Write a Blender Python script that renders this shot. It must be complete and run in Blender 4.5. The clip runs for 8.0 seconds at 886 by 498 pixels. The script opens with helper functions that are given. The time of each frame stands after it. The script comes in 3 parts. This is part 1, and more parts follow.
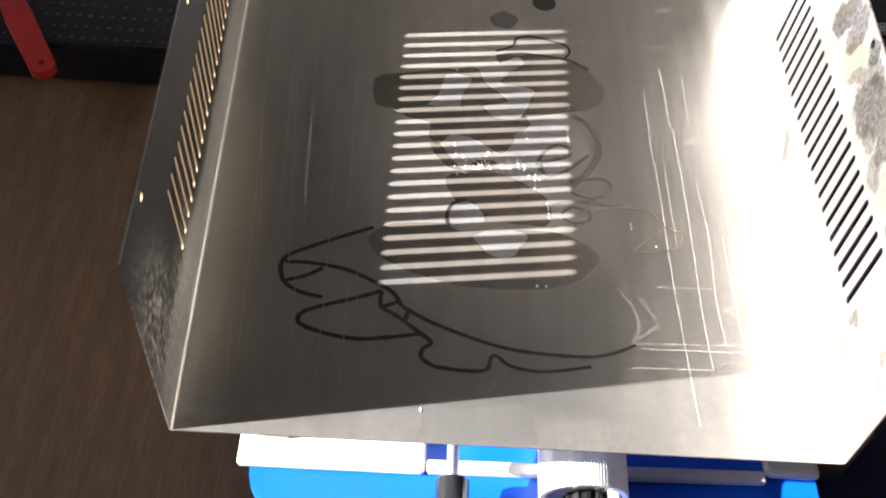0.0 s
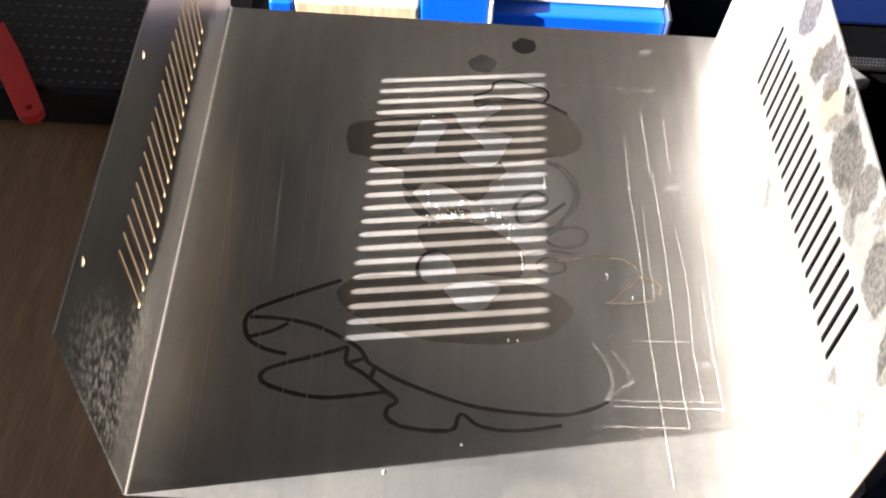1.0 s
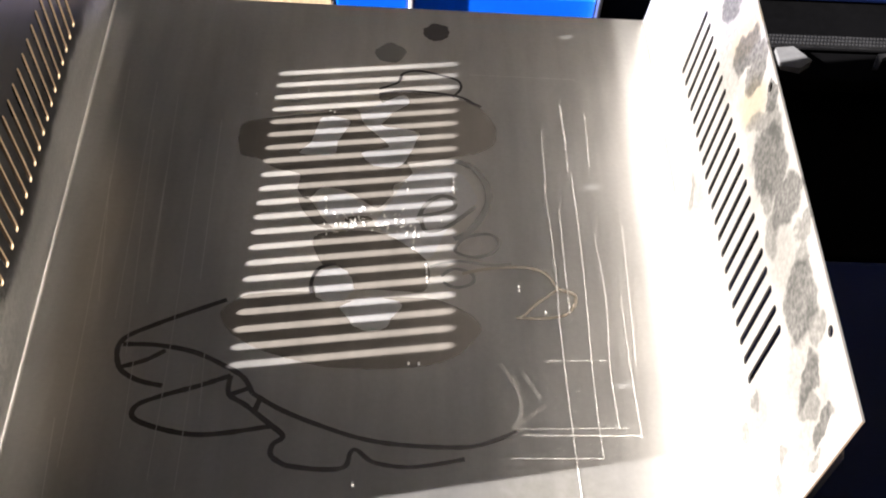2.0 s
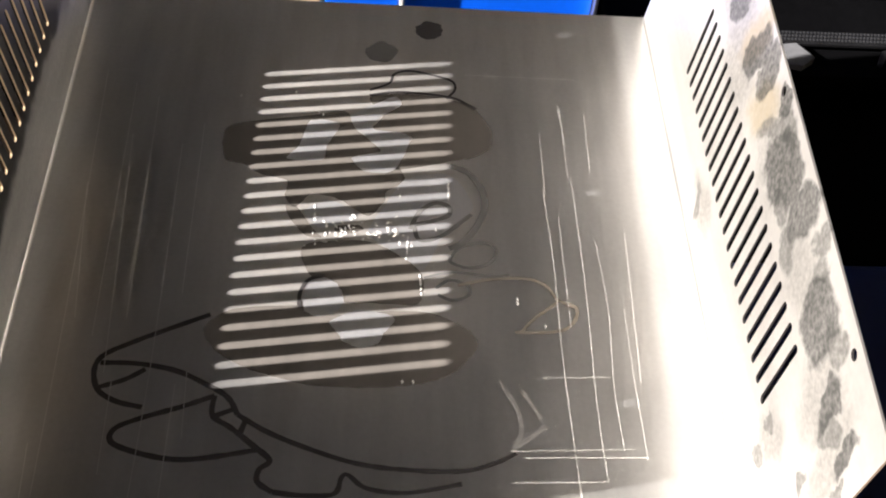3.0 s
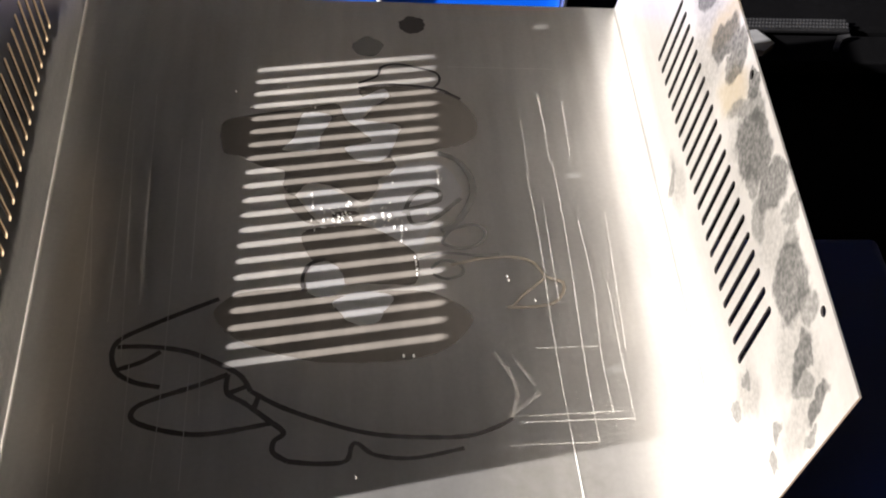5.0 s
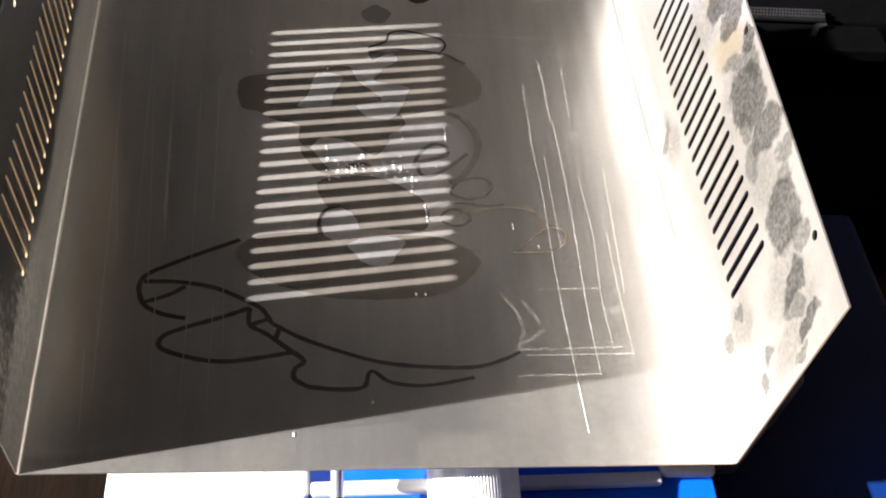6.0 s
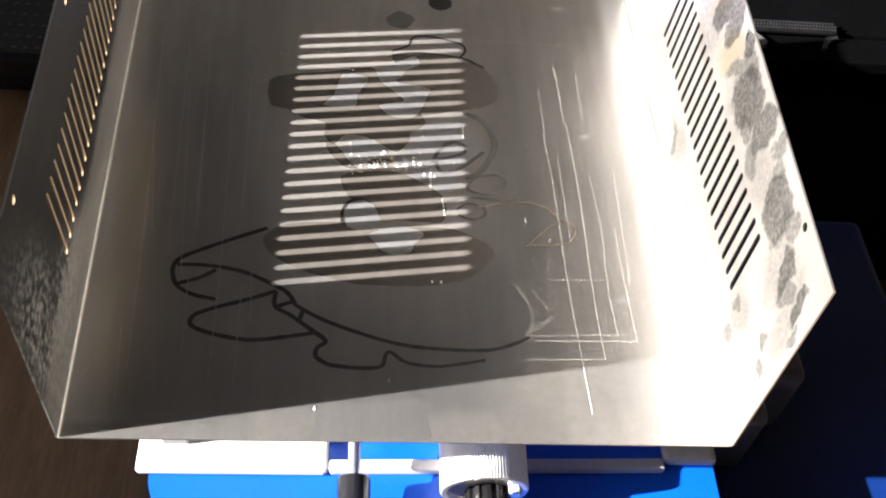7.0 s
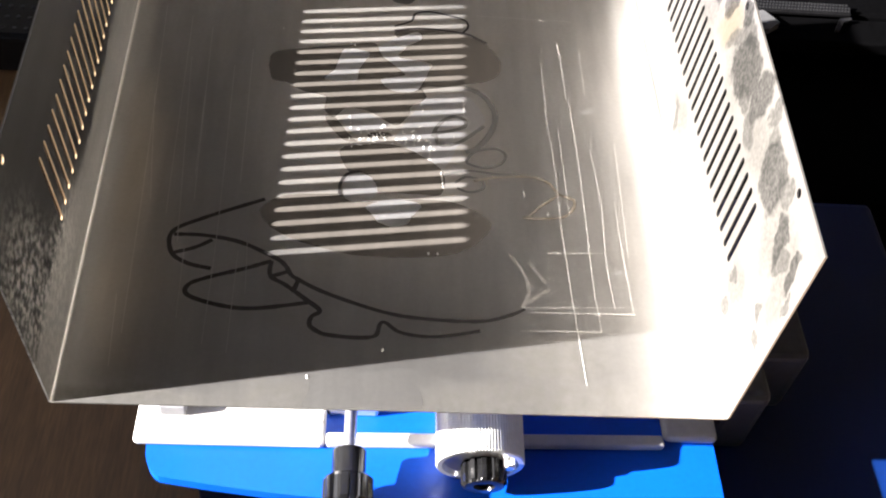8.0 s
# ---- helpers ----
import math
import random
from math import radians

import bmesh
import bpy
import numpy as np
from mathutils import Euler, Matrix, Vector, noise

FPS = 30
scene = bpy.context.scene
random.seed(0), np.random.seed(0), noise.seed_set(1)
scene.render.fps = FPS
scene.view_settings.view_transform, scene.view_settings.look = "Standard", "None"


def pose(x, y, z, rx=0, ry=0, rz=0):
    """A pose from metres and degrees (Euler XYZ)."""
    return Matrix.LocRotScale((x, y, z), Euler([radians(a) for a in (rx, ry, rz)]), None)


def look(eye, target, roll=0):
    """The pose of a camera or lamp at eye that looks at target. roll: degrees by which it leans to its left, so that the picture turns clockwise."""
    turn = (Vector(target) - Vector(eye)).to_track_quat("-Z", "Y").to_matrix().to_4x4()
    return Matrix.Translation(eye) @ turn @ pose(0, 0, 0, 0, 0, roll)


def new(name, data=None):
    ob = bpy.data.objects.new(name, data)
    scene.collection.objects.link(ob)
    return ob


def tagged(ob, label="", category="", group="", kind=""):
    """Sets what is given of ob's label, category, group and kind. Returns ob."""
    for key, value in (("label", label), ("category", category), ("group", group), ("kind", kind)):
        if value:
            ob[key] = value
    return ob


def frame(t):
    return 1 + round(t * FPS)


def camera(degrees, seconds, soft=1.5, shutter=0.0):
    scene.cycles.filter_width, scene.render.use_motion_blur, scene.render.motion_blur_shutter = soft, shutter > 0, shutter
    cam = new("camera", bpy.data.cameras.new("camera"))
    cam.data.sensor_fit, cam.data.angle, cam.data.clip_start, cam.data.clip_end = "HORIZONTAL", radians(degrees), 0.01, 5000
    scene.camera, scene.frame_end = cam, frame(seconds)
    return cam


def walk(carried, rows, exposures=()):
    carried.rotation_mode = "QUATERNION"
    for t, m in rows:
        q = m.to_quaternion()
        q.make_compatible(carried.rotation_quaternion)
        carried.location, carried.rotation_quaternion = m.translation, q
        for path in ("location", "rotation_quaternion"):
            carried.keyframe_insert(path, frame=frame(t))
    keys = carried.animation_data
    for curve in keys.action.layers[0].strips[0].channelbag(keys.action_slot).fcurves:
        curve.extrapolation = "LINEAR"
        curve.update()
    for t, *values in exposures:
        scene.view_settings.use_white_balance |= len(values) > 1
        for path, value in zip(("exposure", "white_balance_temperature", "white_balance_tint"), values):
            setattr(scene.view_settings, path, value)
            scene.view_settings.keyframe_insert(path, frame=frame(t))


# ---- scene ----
from mathutils import geometry

cam = camera(47.1, 8.0, soft=2.0)
PATH = [
    (0, (0.1097, -0.2333, 0.4457), (0.1164, -0.109, 0.2892), 5.7),
    (0.5, (0.1358, -0.2206, 0.4492), (0.1377, -0.0928, 0.2954), 4.0),
    (1, (0.1382, -0.2121, 0.4458), (0.1403, -0.084, 0.2922), 3.6),
    (1.5, (0.1602, -0.1965, 0.4372), (0.164, -0.0703, 0.282), 4.1),
    (2, (0.1751, -0.1624, 0.4239), (0.1836, -0.0391, 0.2667), 4.8),
    (3.5, (0.1705, -0.138, 0.4087), (0.1817, -0.0174, 0.2495), 5.4),
    (4, (0.166, -0.1365, 0.4143), (0.179, -0.0188, 0.2531), 5.3),
    (5.5, (0.146, -0.1879, 0.4326), (0.1668, -0.0654, 0.2759), 7.7),
    (6, (0.1312, -0.2091, 0.4287), (0.1552, -0.0862, 0.2728), 9.3),
    (6.5, (0.1237, -0.2145, 0.4294), (0.1487, -0.0912, 0.2739), 10.3),
    (7, (0.1315, -0.2386, 0.4455), (0.1511, -0.1133, 0.2908), 8.7),
    (7.5, (0.1389, -0.255, 0.4521), (0.1549, -0.1279, 0.2986), 7.6),
    (8, (0.1476, -0.2488, 0.4361), (0.1624, -0.1237, 0.2807), 7.4),
]
EXPOSURES = [(t, stops, 6430, 14) for t, stops in ((0, 3.28), (1.5, 3.28), (2.2, 3.06), (3.3, 2.74), (5.5, 2.70), (7.0, 2.90), (8.0, 3.07))]
walk(cam, [(t, look(eye, target, roll)) for t, eye, target, roll in PATH], EXPOSURES)

# ---- light ----
SUN_RUN, SUN_SIDE = 2.31, 0.172        # metres run along x, and along y per x, for each metre of fall
world = bpy.data.worlds.new("world")
scene.world = world
world.use_nodes = True
wn = world.node_tree.nodes
sky = wn.new("ShaderNodeTexSky")
sky.sky_type, sky.sun_disc = "NISHITA", False
sky.sun_elevation, sky.sun_rotation = math.atan(1 / SUN_RUN / math.hypot(1, SUN_SIDE)), radians(260)
world.node_tree.links.new(sky.outputs[0], wn["Background"].inputs[0])
wn["Background"].inputs[1].default_value = 0.08
sun = new("sun", bpy.data.lights.new("sun", "SUN"))
sun.data.energy, sun.data.angle, sun.data.color = 5.0, radians(0.47), (1.0, 0.965, 0.90)
sun.matrix_world = look((-1.5, -1.5 * SUN_SIDE, 1.5 / SUN_RUN), (0, 0, 0))


# ---- materials ----
def material(name, base, rough=0.5, metal=0.0, grain=(), bump=(0, 0), stretch=(1, 1, 1), spread=0.25):
    """A surface with two scales of colour change and a fine relief."""
    m = bpy.data.materials.new(name)
    m.use_nodes = True
    n, l = m.node_tree.nodes, m.node_tree.links
    b = n["Principled BSDF"]
    b.inputs["Roughness"].default_value, b.inputs["Metallic"].default_value = rough, metal
    tc = n.new("ShaderNodeTexCoord")
    mp = n.new("ShaderNodeMapping")
    mp.inputs["Scale"].default_value = stretch
    l.new(tc.outputs["Object"], mp.inputs["Vector"])
    colour = None
    for i, size in enumerate(grain or (8, 90)):
        t = n.new("ShaderNodeTexNoise")
        t.inputs["Scale"].default_value, t.inputs["Detail"].default_value = size, 6
        l.new(mp.outputs[0], t.inputs["Vector"])
        r = n.new("ShaderNodeMapRange")
        r.inputs["From Min"].default_value, r.inputs["From Max"].default_value = 0.3, 0.7
        r.inputs["To Min"].default_value, r.inputs["To Max"].default_value = 1 - spread, 1 + spread
        l.new(t.outputs[0], r.inputs["Value"])
        mul = n.new("ShaderNodeVectorMath")
        mul.operation = "SCALE"
        if colour is None:
            mul.inputs[0].default_value = base
        else:
            l.new(colour, mul.inputs[0])
        l.new(r.outputs[0], mul.inputs["Scale"])
        colour = mul.outputs[0]
    l.new(colour, b.inputs["Base Color"])
    if bump[0]:
        t = n.new("ShaderNodeTexNoise")
        t.inputs["Scale"].default_value, t.inputs["Detail"].default_value = bump[0], 4
        l.new(mp.outputs[0], t.inputs["Vector"])
        bp = n.new("ShaderNodeBump")
        bp.inputs["Strength"].default_value, bp.inputs["Distance"].default_value = bump[1], 0.0005
        l.new(t.outputs[0], bp.inputs["Height"])
        l.new(bp.outputs[0], b.inputs["Normal"])
    return m


def sheet_metal(name, base, rough, wear, metal=0.94, patches=(), axis="z"):
    """Zinc-coated sheet: cloudy gloss, fine rolling grain along y, a slightly wavy face. patches: (colour, metal,
    rough, soft, worn, ellipses), the ellipses as (u, v, ru, rv, turn) on the plane across the axis: handled or lasered
    places and painted light, with uneven outlines."""
    m = bpy.data.materials.new(name)
    m.use_nodes = True
    n, l = m.node_tree.nodes, m.node_tree.links
    b = n["Principled BSDF"]
    tc = n.new("ShaderNodeTexCoord")

    def feed(slot, v):
        if isinstance(v, (int, float, tuple)):
            slot.default_value = v
        else:
            l.new(v, slot)

    def ranged(value, low, high, out=(0, 1), smooth=False):
        r = n.new("ShaderNodeMapRange")
        r.interpolation_type = "SMOOTHSTEP" if smooth else "LINEAR"
        for key, v in (("From Min", low), ("From Max", high), ("To Min", out[0]), ("To Max", out[1])):
            r.inputs[key].default_value = v
        l.new(value, r.inputs["Value"])
        return r.outputs[0]

    def texture(size, detail, stretch=(1, 1, 1)):
        mp = n.new("ShaderNodeMapping")
        mp.inputs["Scale"].default_value = stretch
        l.new(tc.outputs["Object"], mp.inputs["Vector"])
        t = n.new("ShaderNodeTexNoise")
        t.inputs["Scale"].default_value, t.inputs["Detail"].default_value = size, detail
        l.new(mp.outputs[0], t.inputs["Vector"])
        return t

    def noise_of(size, detail, stretch=(1, 1, 1), low=0.3, high=0.7, out=(0, 1)):
        return ranged(texture(size, detail, stretch).outputs[0], low, high, out)

    def maths(kind, x, y):
        k = n.new("ShaderNodeMath")
        k.operation = kind
        feed(k.inputs[0], x), feed(k.inputs[1], y)
        return k.outputs[0]

    def vectors(kind, x, y, slot=1):
        k = n.new("ShaderNodeVectorMath")
        k.operation = kind
        feed(k.inputs[0], x), feed(k.inputs[slot], y)
        return k.outputs["Value"] if kind == "LENGTH" else k.outputs[0]

    def mixed(kind, f, x, y):
        k = n.new("ShaderNodeMix")
        k.data_type = kind
        ins = [s for s in k.inputs if s.enabled]
        feed(ins[0], f), feed(ins[1], x), feed(ins[2], y)
        return [s for s in k.outputs if s.enabled][0]

    colour, metallic, gloss = (*base, 1), metal, rough
    for tint, patch_metal, patch_rough, soft, worn, ellipses in patches:
        wobble = vectors("SCALE", vectors("SUBTRACT", texture(45 if axis == "z" else 70, 4).outputs["Color"], (0.5, 0.5, 0.5)), 0.010 if axis == "z" else 0.020, 3)
        place = vectors("ADD", tc.outputs["Object"], wobble)
        mask = 0.0
        for u, v, ru, rv, turn in ellipses:
            mp = n.new("ShaderNodeMapping")
            mp.vector_type = "TEXTURE"
            if axis == "z":
                mp.inputs["Location"].default_value, mp.inputs["Scale"].default_value, mp.inputs["Rotation"].default_value = (u, v, 0), (ru, rv, 1), (0, 0, radians(turn))
            else:
                mp.inputs["Location"].default_value, mp.inputs["Scale"].default_value, mp.inputs["Rotation"].default_value = (0, u, v), (1000, ru, rv), (radians(turn), 0, 0)
            l.new(place, mp.inputs["Vector"])
            mask = maths("MAXIMUM", mask, ranged(vectors("LENGTH", mp.outputs[0], (0, 0, 0)), 1 + soft, 1 - soft, smooth=True))
        mask = maths("MULTIPLY", mask, noise_of(*((260, 5, (1, 1, 1), 0.42, 0.62) if worn > 0.7 else (130 if axis == "z" else 420, 6, (1, 1, 1), 0.25, 0.75)), out=(1 - worn, 1)))
        colour = mixed("RGBA", mask, colour, (*tint, 1))
        metallic = mixed("FLOAT", mask, metallic, patch_metal)
        gloss = mixed("FLOAT", mask, gloss, patch_rough)

    cloud = noise_of(11, 5, low=0.15, high=0.85, out=(1 - 1.6 * wear, 1 + 1.6 * wear))
    streak = maths("MULTIPLY", noise_of(90, 3, (1, 0.12, 1), low=0.2, high=0.8, out=(1 - wear, 1 + wear)), noise_of(380, 3, low=0.3, high=0.7, out=(0.97, 1.03)))
    tone = maths("MULTIPLY", cloud, streak)
    l.new(vectors("SCALE", tuple(colour[:3]) if isinstance(colour, tuple) else colour, tone, 3), b.inputs["Base Color"])
    feed(b.inputs["Metallic"], metallic)
    l.new(maths("ADD", noise_of(14, 4, low=0.15, high=0.85, out=(-0.005, 0.07)), gloss), b.inputs["Roughness"])
    height = maths("ADD", maths("MULTIPLY", texture(8, 1).outputs[0], 14.0), 0.0)
    bp = n.new("ShaderNodeBump")
    bp.inputs["Strength"].default_value, bp.inputs["Distance"].default_value = 0.05, 0.0003
    l.new(height, bp.inputs["Height"])
    l.new(bp.outputs[0], b.inputs["Normal"])
    return m


# broad lasered field on the tray's floor, dust, dulled places and painted light on its sides: u, v, two radii, turn
TREATED = ((0.150, 0.205, 0.066, 0.120, -2), (0.150, 0.150, 0.062, 0.062, 0), (0.150, 0.270, 0.062, 0.062, 0))
DUST = ((0.120, 0.004, 0.060, 0.013, 5), (0.225, 0.006, 0.060, 0.014, 4), (0.245, 0.030, 0.030, 0.018, 10), (0.040, 0.004, 0.050, 0.006, 0))
FROST = ((0.022, 0.050, 0.030, 0.052, 8), (0.060, 0.030, 0.045, 0.022, 0))
# light bounced off the tray's floor, painted as a paler band above the fold
BOUNCE_STRIP = ((0.080, 0.016, 0.120, 0.020, 0), (0.250, 0.018, 0.160, 0.020, 0))
HALOS = ((0.2200, 0.1000, 0.0300, 0.0200, 30), (0.1500, 0.1080, 0.0300, 0.0180, 10), (0.0850, 0.1040, 0.0220, 0.0150, -10), (0.0400, 0.0950, 0.0160, 0.0200, 10),
         (0.0180, 0.0900, 0.0100, 0.0260, -15), (0.2700, 0.1120, 0.0300, 0.0160, 20), (0.0520, 0.0420, 0.0120, 0.0110, 30), (0.1900, 0.0240, 0.0160, 0.0120, 10))
STAINS = ((0.138, 0.110, 0.020, 0.0150, -20), (0.110, 0.116, 0.012, 0.0150, 10), (0.065, 0.106, 0.0165, 0.0165, 15), (0.036, 0.101, 0.0065, 0.0125, -15), (0.0135, 0.101, 0.0045, 0.0130, -8), (0.187, 0.118, 0.009, 0.0120, -15),
          (0.162, 0.124, 0.007, 0.0060, 0), (0.205, 0.113, 0.010, 0.0170, 28), (0.245, 0.113, 0.012, 0.0140, 40))
SMUDGES = ((0.106, 0.097, 0.0095, 0.0080, 20), (0.049, 0.117, 0.0075, 0.0085, 0), (0.006, 0.088, 0.0025, 0.0050, 0), (0.050, 0.029, 0.0040, 0.0055, 10), (0.058, 0.046, 0.0025, 0.0040, 0), (0.021, 0.061, 0.0040, 0.0035, 30), (0.014, 0.050, 0.0025, 0.0050, 0),
           (0.165, 0.108, 0.006, 0.0120, 30), (0.089, 0.122, 0.006, 0.0060, 0), (0.196, 0.018, 0.011, 0.0055, 60), (0.290, 0.110, 0.018, 0.0140, 20), (0.124, 0.098, 0.009, 0.0060, 0), (0.150, 0.120, 0.010, 0.0080, 0), (0.080, 0.118, 0.006, 0.0080, 0), (0.026, 0.094, 0.006, 0.0080, 30))
# warm reflection near the top of the side, painted as a tan tint
WARM_SHEEN = ((0.178, 0.106, 0.012, 0.016, 30), (0.212, 0.118, 0.010, 0.020, 20))
ZINC = (0.66, 0.65, 0.636)
M_TRAY_FLOOR = sheet_metal("lasered_sheet", ZINC, 0.265, 0.10, patches=(((0.575, 0.545, 0.508), 0.79, 0.36, 0.5, 0.15, TREATED), ((0.38, 0.365, 0.335), 0.84, 0.34, 0.5, 0.65, DUST)))
# dark base colour holds this side's shade; the frost is the sheet's own
M_FAR_SIDE = sheet_metal("shaded_frosted_sheet", (0.12, 0.118, 0.115), 0.29, 0.15, patches=(((0.42, 0.41, 0.385), 0.80, 0.42, 0.25, 0.2, BOUNCE_STRIP), ((0.52, 0.50, 0.47), 0.7, 0.45, 0.7, 0.95, FROST)), axis="x")
M_SIDE = sheet_metal("stained_sheet", (0.71, 0.675, 0.625), 0.35, 0.08, patches=(((0.36, 0.34, 0.31), 0.9, 0.34, 0.5, 0.6, HALOS), ((0.50, 0.42, 0.30), 0.9, 0.36, 0.4, 0.3, WARM_SHEEN), ((0.16, 0.155, 0.14), 0.86, 0.35, 0.2, 0.5, SMUDGES), ((0.045, 0.045, 0.041), 0.82, 0.36, 0.14, 0.4, STAINS)), axis="x")
# darker fold colour: the shading along the bend is painted in
M_SEAM = sheet_metal("shaded_fold", (0.48, 0.47, 0.45), 0.30, 0.12, 0.92)
# paler, less metallic fold: its highlight line is put into the colour
M_BEND = sheet_metal("highlit_fold", (0.86, 0.84, 0.80), 0.38, 0.10, 0.7)
M_LASER = sheet_metal("brown_lasered_metal", (0.090, 0.081, 0.072), 0.62, 0.16, 0.0)
M_LASER.node_tree.nodes["Principled BSDF"].inputs["Specular IOR Level"].default_value = 0.2
M_FROSTED = sheet_metal("pale_lasered_metal", (0.60, 0.594, 0.60), 0.37, 0.10, 0.845)
M_CLEAN = sheet_metal("wiped_metal", (0.635, 0.625, 0.61), 0.28, 0.10, 0.925)
M_BROWN = sheet_metal("browned_metal", (0.34, 0.30, 0.25), 0.42, 0.15, 0.7)
M_ETCH = sheet_metal("laser_darkened_metal", (0.055, 0.05, 0.05), 0.5, 0.12, 0.6)
M_DULL = sheet_metal("dulled_metal", (0.15, 0.145, 0.14), 0.5, 0.10, 0.5)
M_CUT = sheet_metal("heat_tinted_edge", (0.62, 0.47, 0.30), 0.45, 0.1)
M_WORN = sheet_metal("burnished_metal", (0.74, 0.72, 0.70), 0.36, 0.12, 0.94)
M_SCRATCH = sheet_metal("scratched_metal", (0.90, 0.89, 0.87), 0.5, 0.05, 0.62)
M_BEAD = sheet_metal("melted_metal", (0.85, 0.84, 0.82), 0.45, 0.05, 0.5)
M_WALL = material("room_plaster", (0.3, 0.3, 0.3), 0.9)
# unseen back wall made bright to lift the reflection in the tray's far floor
M_BACK = material("back_wall_reflector", (0.86, 0.86, 0.88), 0.9)
# unseen ceiling made dark so the tray's near floor reflects little
M_CEIL = material("darkened_ceiling", (0.095, 0.10, 0.112), 0.9)
M_FLOOR = material("room_floor", (0.13, 0.13, 0.135), 0.6)
M_WOOD = material("brown_wood", (0.098, 0.055, 0.023), 0.5, 0, (14, 70), (120, 0.2), (6, 0.7, 1))
M_TAN = material("pale_board", (0.45, 0.33, 0.2), 0.6, 0, (10, 60), (120, 0.2), (5, 5, 0.5), spread=0.3)
M_BLUE = material("blue_paint", (0.0, 0.075, 0.55), 0.35, 0, (15, 300), (500, 0.05), spread=0.06)
# the machine's blue darkened, with the tray's shadow painted into it
M_SHELF = material("shaded_blue_paint", (0.0, 0.015, 0.10), 0.45, 0, (15, 300), spread=0.06)
# the case's own dark blue; on the machine's body, its blue with shade painted in
M_NAVY = material("navy_and_shaded_blue", (0.003, 0.012, 0.07), 0.4, 0, (15, 300), spread=0.1)
M_PLATE = material("white_plate", (0.44, 0.43, 0.415), 0.45, 0, (20, 200), spread=0.06)
M_GREY = material("grey_casting", (0.2, 0.2, 0.21), 0.5, 0, (20, 200), (300, 0.1), spread=0.12)
M_MATT = material("matt_black_paint", (0.0014, 0.0014, 0.0016), 0.7, 0, (20, 200), spread=0.2)
M_MATT.node_tree.nodes["Principled BSDF"].inputs["Specular IOR Level"].default_value = 0.02
M_DIM = material("dark_grey_metal", (0.012, 0.012, 0.013), 0.5, 0, (20, 200), spread=0.2)
M_WEDGE = material("pale_grey_plastic", (0.07, 0.07, 0.073), 0.5, 0, (20, 200), spread=0.12)
M_BLACK = material("black_plastic", (0.006, 0.006, 0.0065), 0.22, 0, (20, 200), spread=0.2)
M_STEEL = material("turned_steel", (0.6, 0.6, 0.6), 0.3, 1.0, (40, 300), spread=0.1)
M_ALU = material("satin_aluminium", (0.70, 0.70, 0.69), 0.38, 0.8, (30, 300), spread=0.06)
M_RED = material("red_plastic", (0.30, 0.014, 0.010), 0.4, 0, (20, 200), spread=0.1)


# ---- builders ----
def part(name, bm, mat, parent=None, label=""):
    me = bpy.data.meshes.new(name)
    bmesh.ops.recalc_face_normals(bm, faces=bm.faces)
    bm.to_mesh(me)
    bm.free()
    me.materials.append(mat)
    ob = new(name, me)
    ob.parent = parent
    return tagged(ob, label)


def box(bm, x0, x1, y0, y1, z0, z1, bevel=0.0):
    m = Matrix.LocRotScale(((x0 + x1) / 2, (y0 + y1) / 2, (z0 + z1) / 2), None, (x1 - x0, y1 - y0, z1 - z0))
    made = bmesh.ops.create_cube(bm, size=1, matrix=m)["verts"]
    if bevel:
        edges = list({e for v in made for e in v.link_edges})
        bmesh.ops.bevel(bm, geom=edges, offset=bevel, segments=3, profile=0.5, affect="EDGES")
    return bm


def lathe(bm, rings, m, steps=40, flutes=0, depth=0.0):
    """A turned body: rings of (along, radius) about the local z axis; flutes cut the rim in and out."""
    rows = []
    for along, r, *cut in rings:
        row = []
        for i in range(steps):
            a = 2 * math.pi * i / steps
            rr = r - (depth if (flutes and cut and (i * flutes * 2 // steps) % 2) else 0)
            row.append(bm.verts.new(m @ Vector((rr * math.cos(a), rr * math.sin(a), along))))
        rows.append(row)
    for a, b in zip(rows, rows[1:]):
        for i in range(steps):
            bm.faces.new((a[i], a[(i + 1) % steps], b[(i + 1) % steps], b[i]))
    bm.faces.new(rows[0])
    bm.faces.new(rows[-1][::-1])
    return bm


def empty(name, x, y, z):
    ob = new(name)
    ob.location = (x, y, z)
    return ob


def pierced(bm, outline, holes, place, thick):
    """A sheet with openings: outline and holes are loops of (u, v); place(u, v, w) gives the point, w from 0 to thick."""
    loops, flat_points, edges = [], [], []
    for loop in (outline, *holes):
        start = len(flat_points)
        flat_points += [Vector(q) for q in loop]
        loops.append(list(range(start, len(flat_points))))
        edges += [(start + i, start + (i + 1) % len(loop)) for i in range(len(loop))]
    points, _, faces, origin, _, _ = geometry.delaunay_2d_cdt(flat_points, edges, [], 1, 1e-7)
    owner = {k: n for n, loop in enumerate(loops) for k in loop}
    home = [owner[olds[0]] for olds in origin]
    faces = [f for f in faces if home[f[0]] == 0 or len({home[i] for i in f}) > 1]      # the holes are convex
    where = {k: i for i, olds in enumerate(origin) for k in olds}
    sides = [[bm.verts.new(place(q[0], q[1], w)) for q in points] for w in (0.0, thick)]
    for side in sides:
        for f in faces:
            bm.faces.new([side[i] for i in f])
    for k, loop in enumerate(loops):
        for i, j in zip(loop, loop[1:] + loop[:1]):
            i, j = where[i], where[j]
            bm.faces.new((sides[0][i], sides[0][j], sides[1][j], sides[1][i])).material_index = min(k, 1)
    return bm


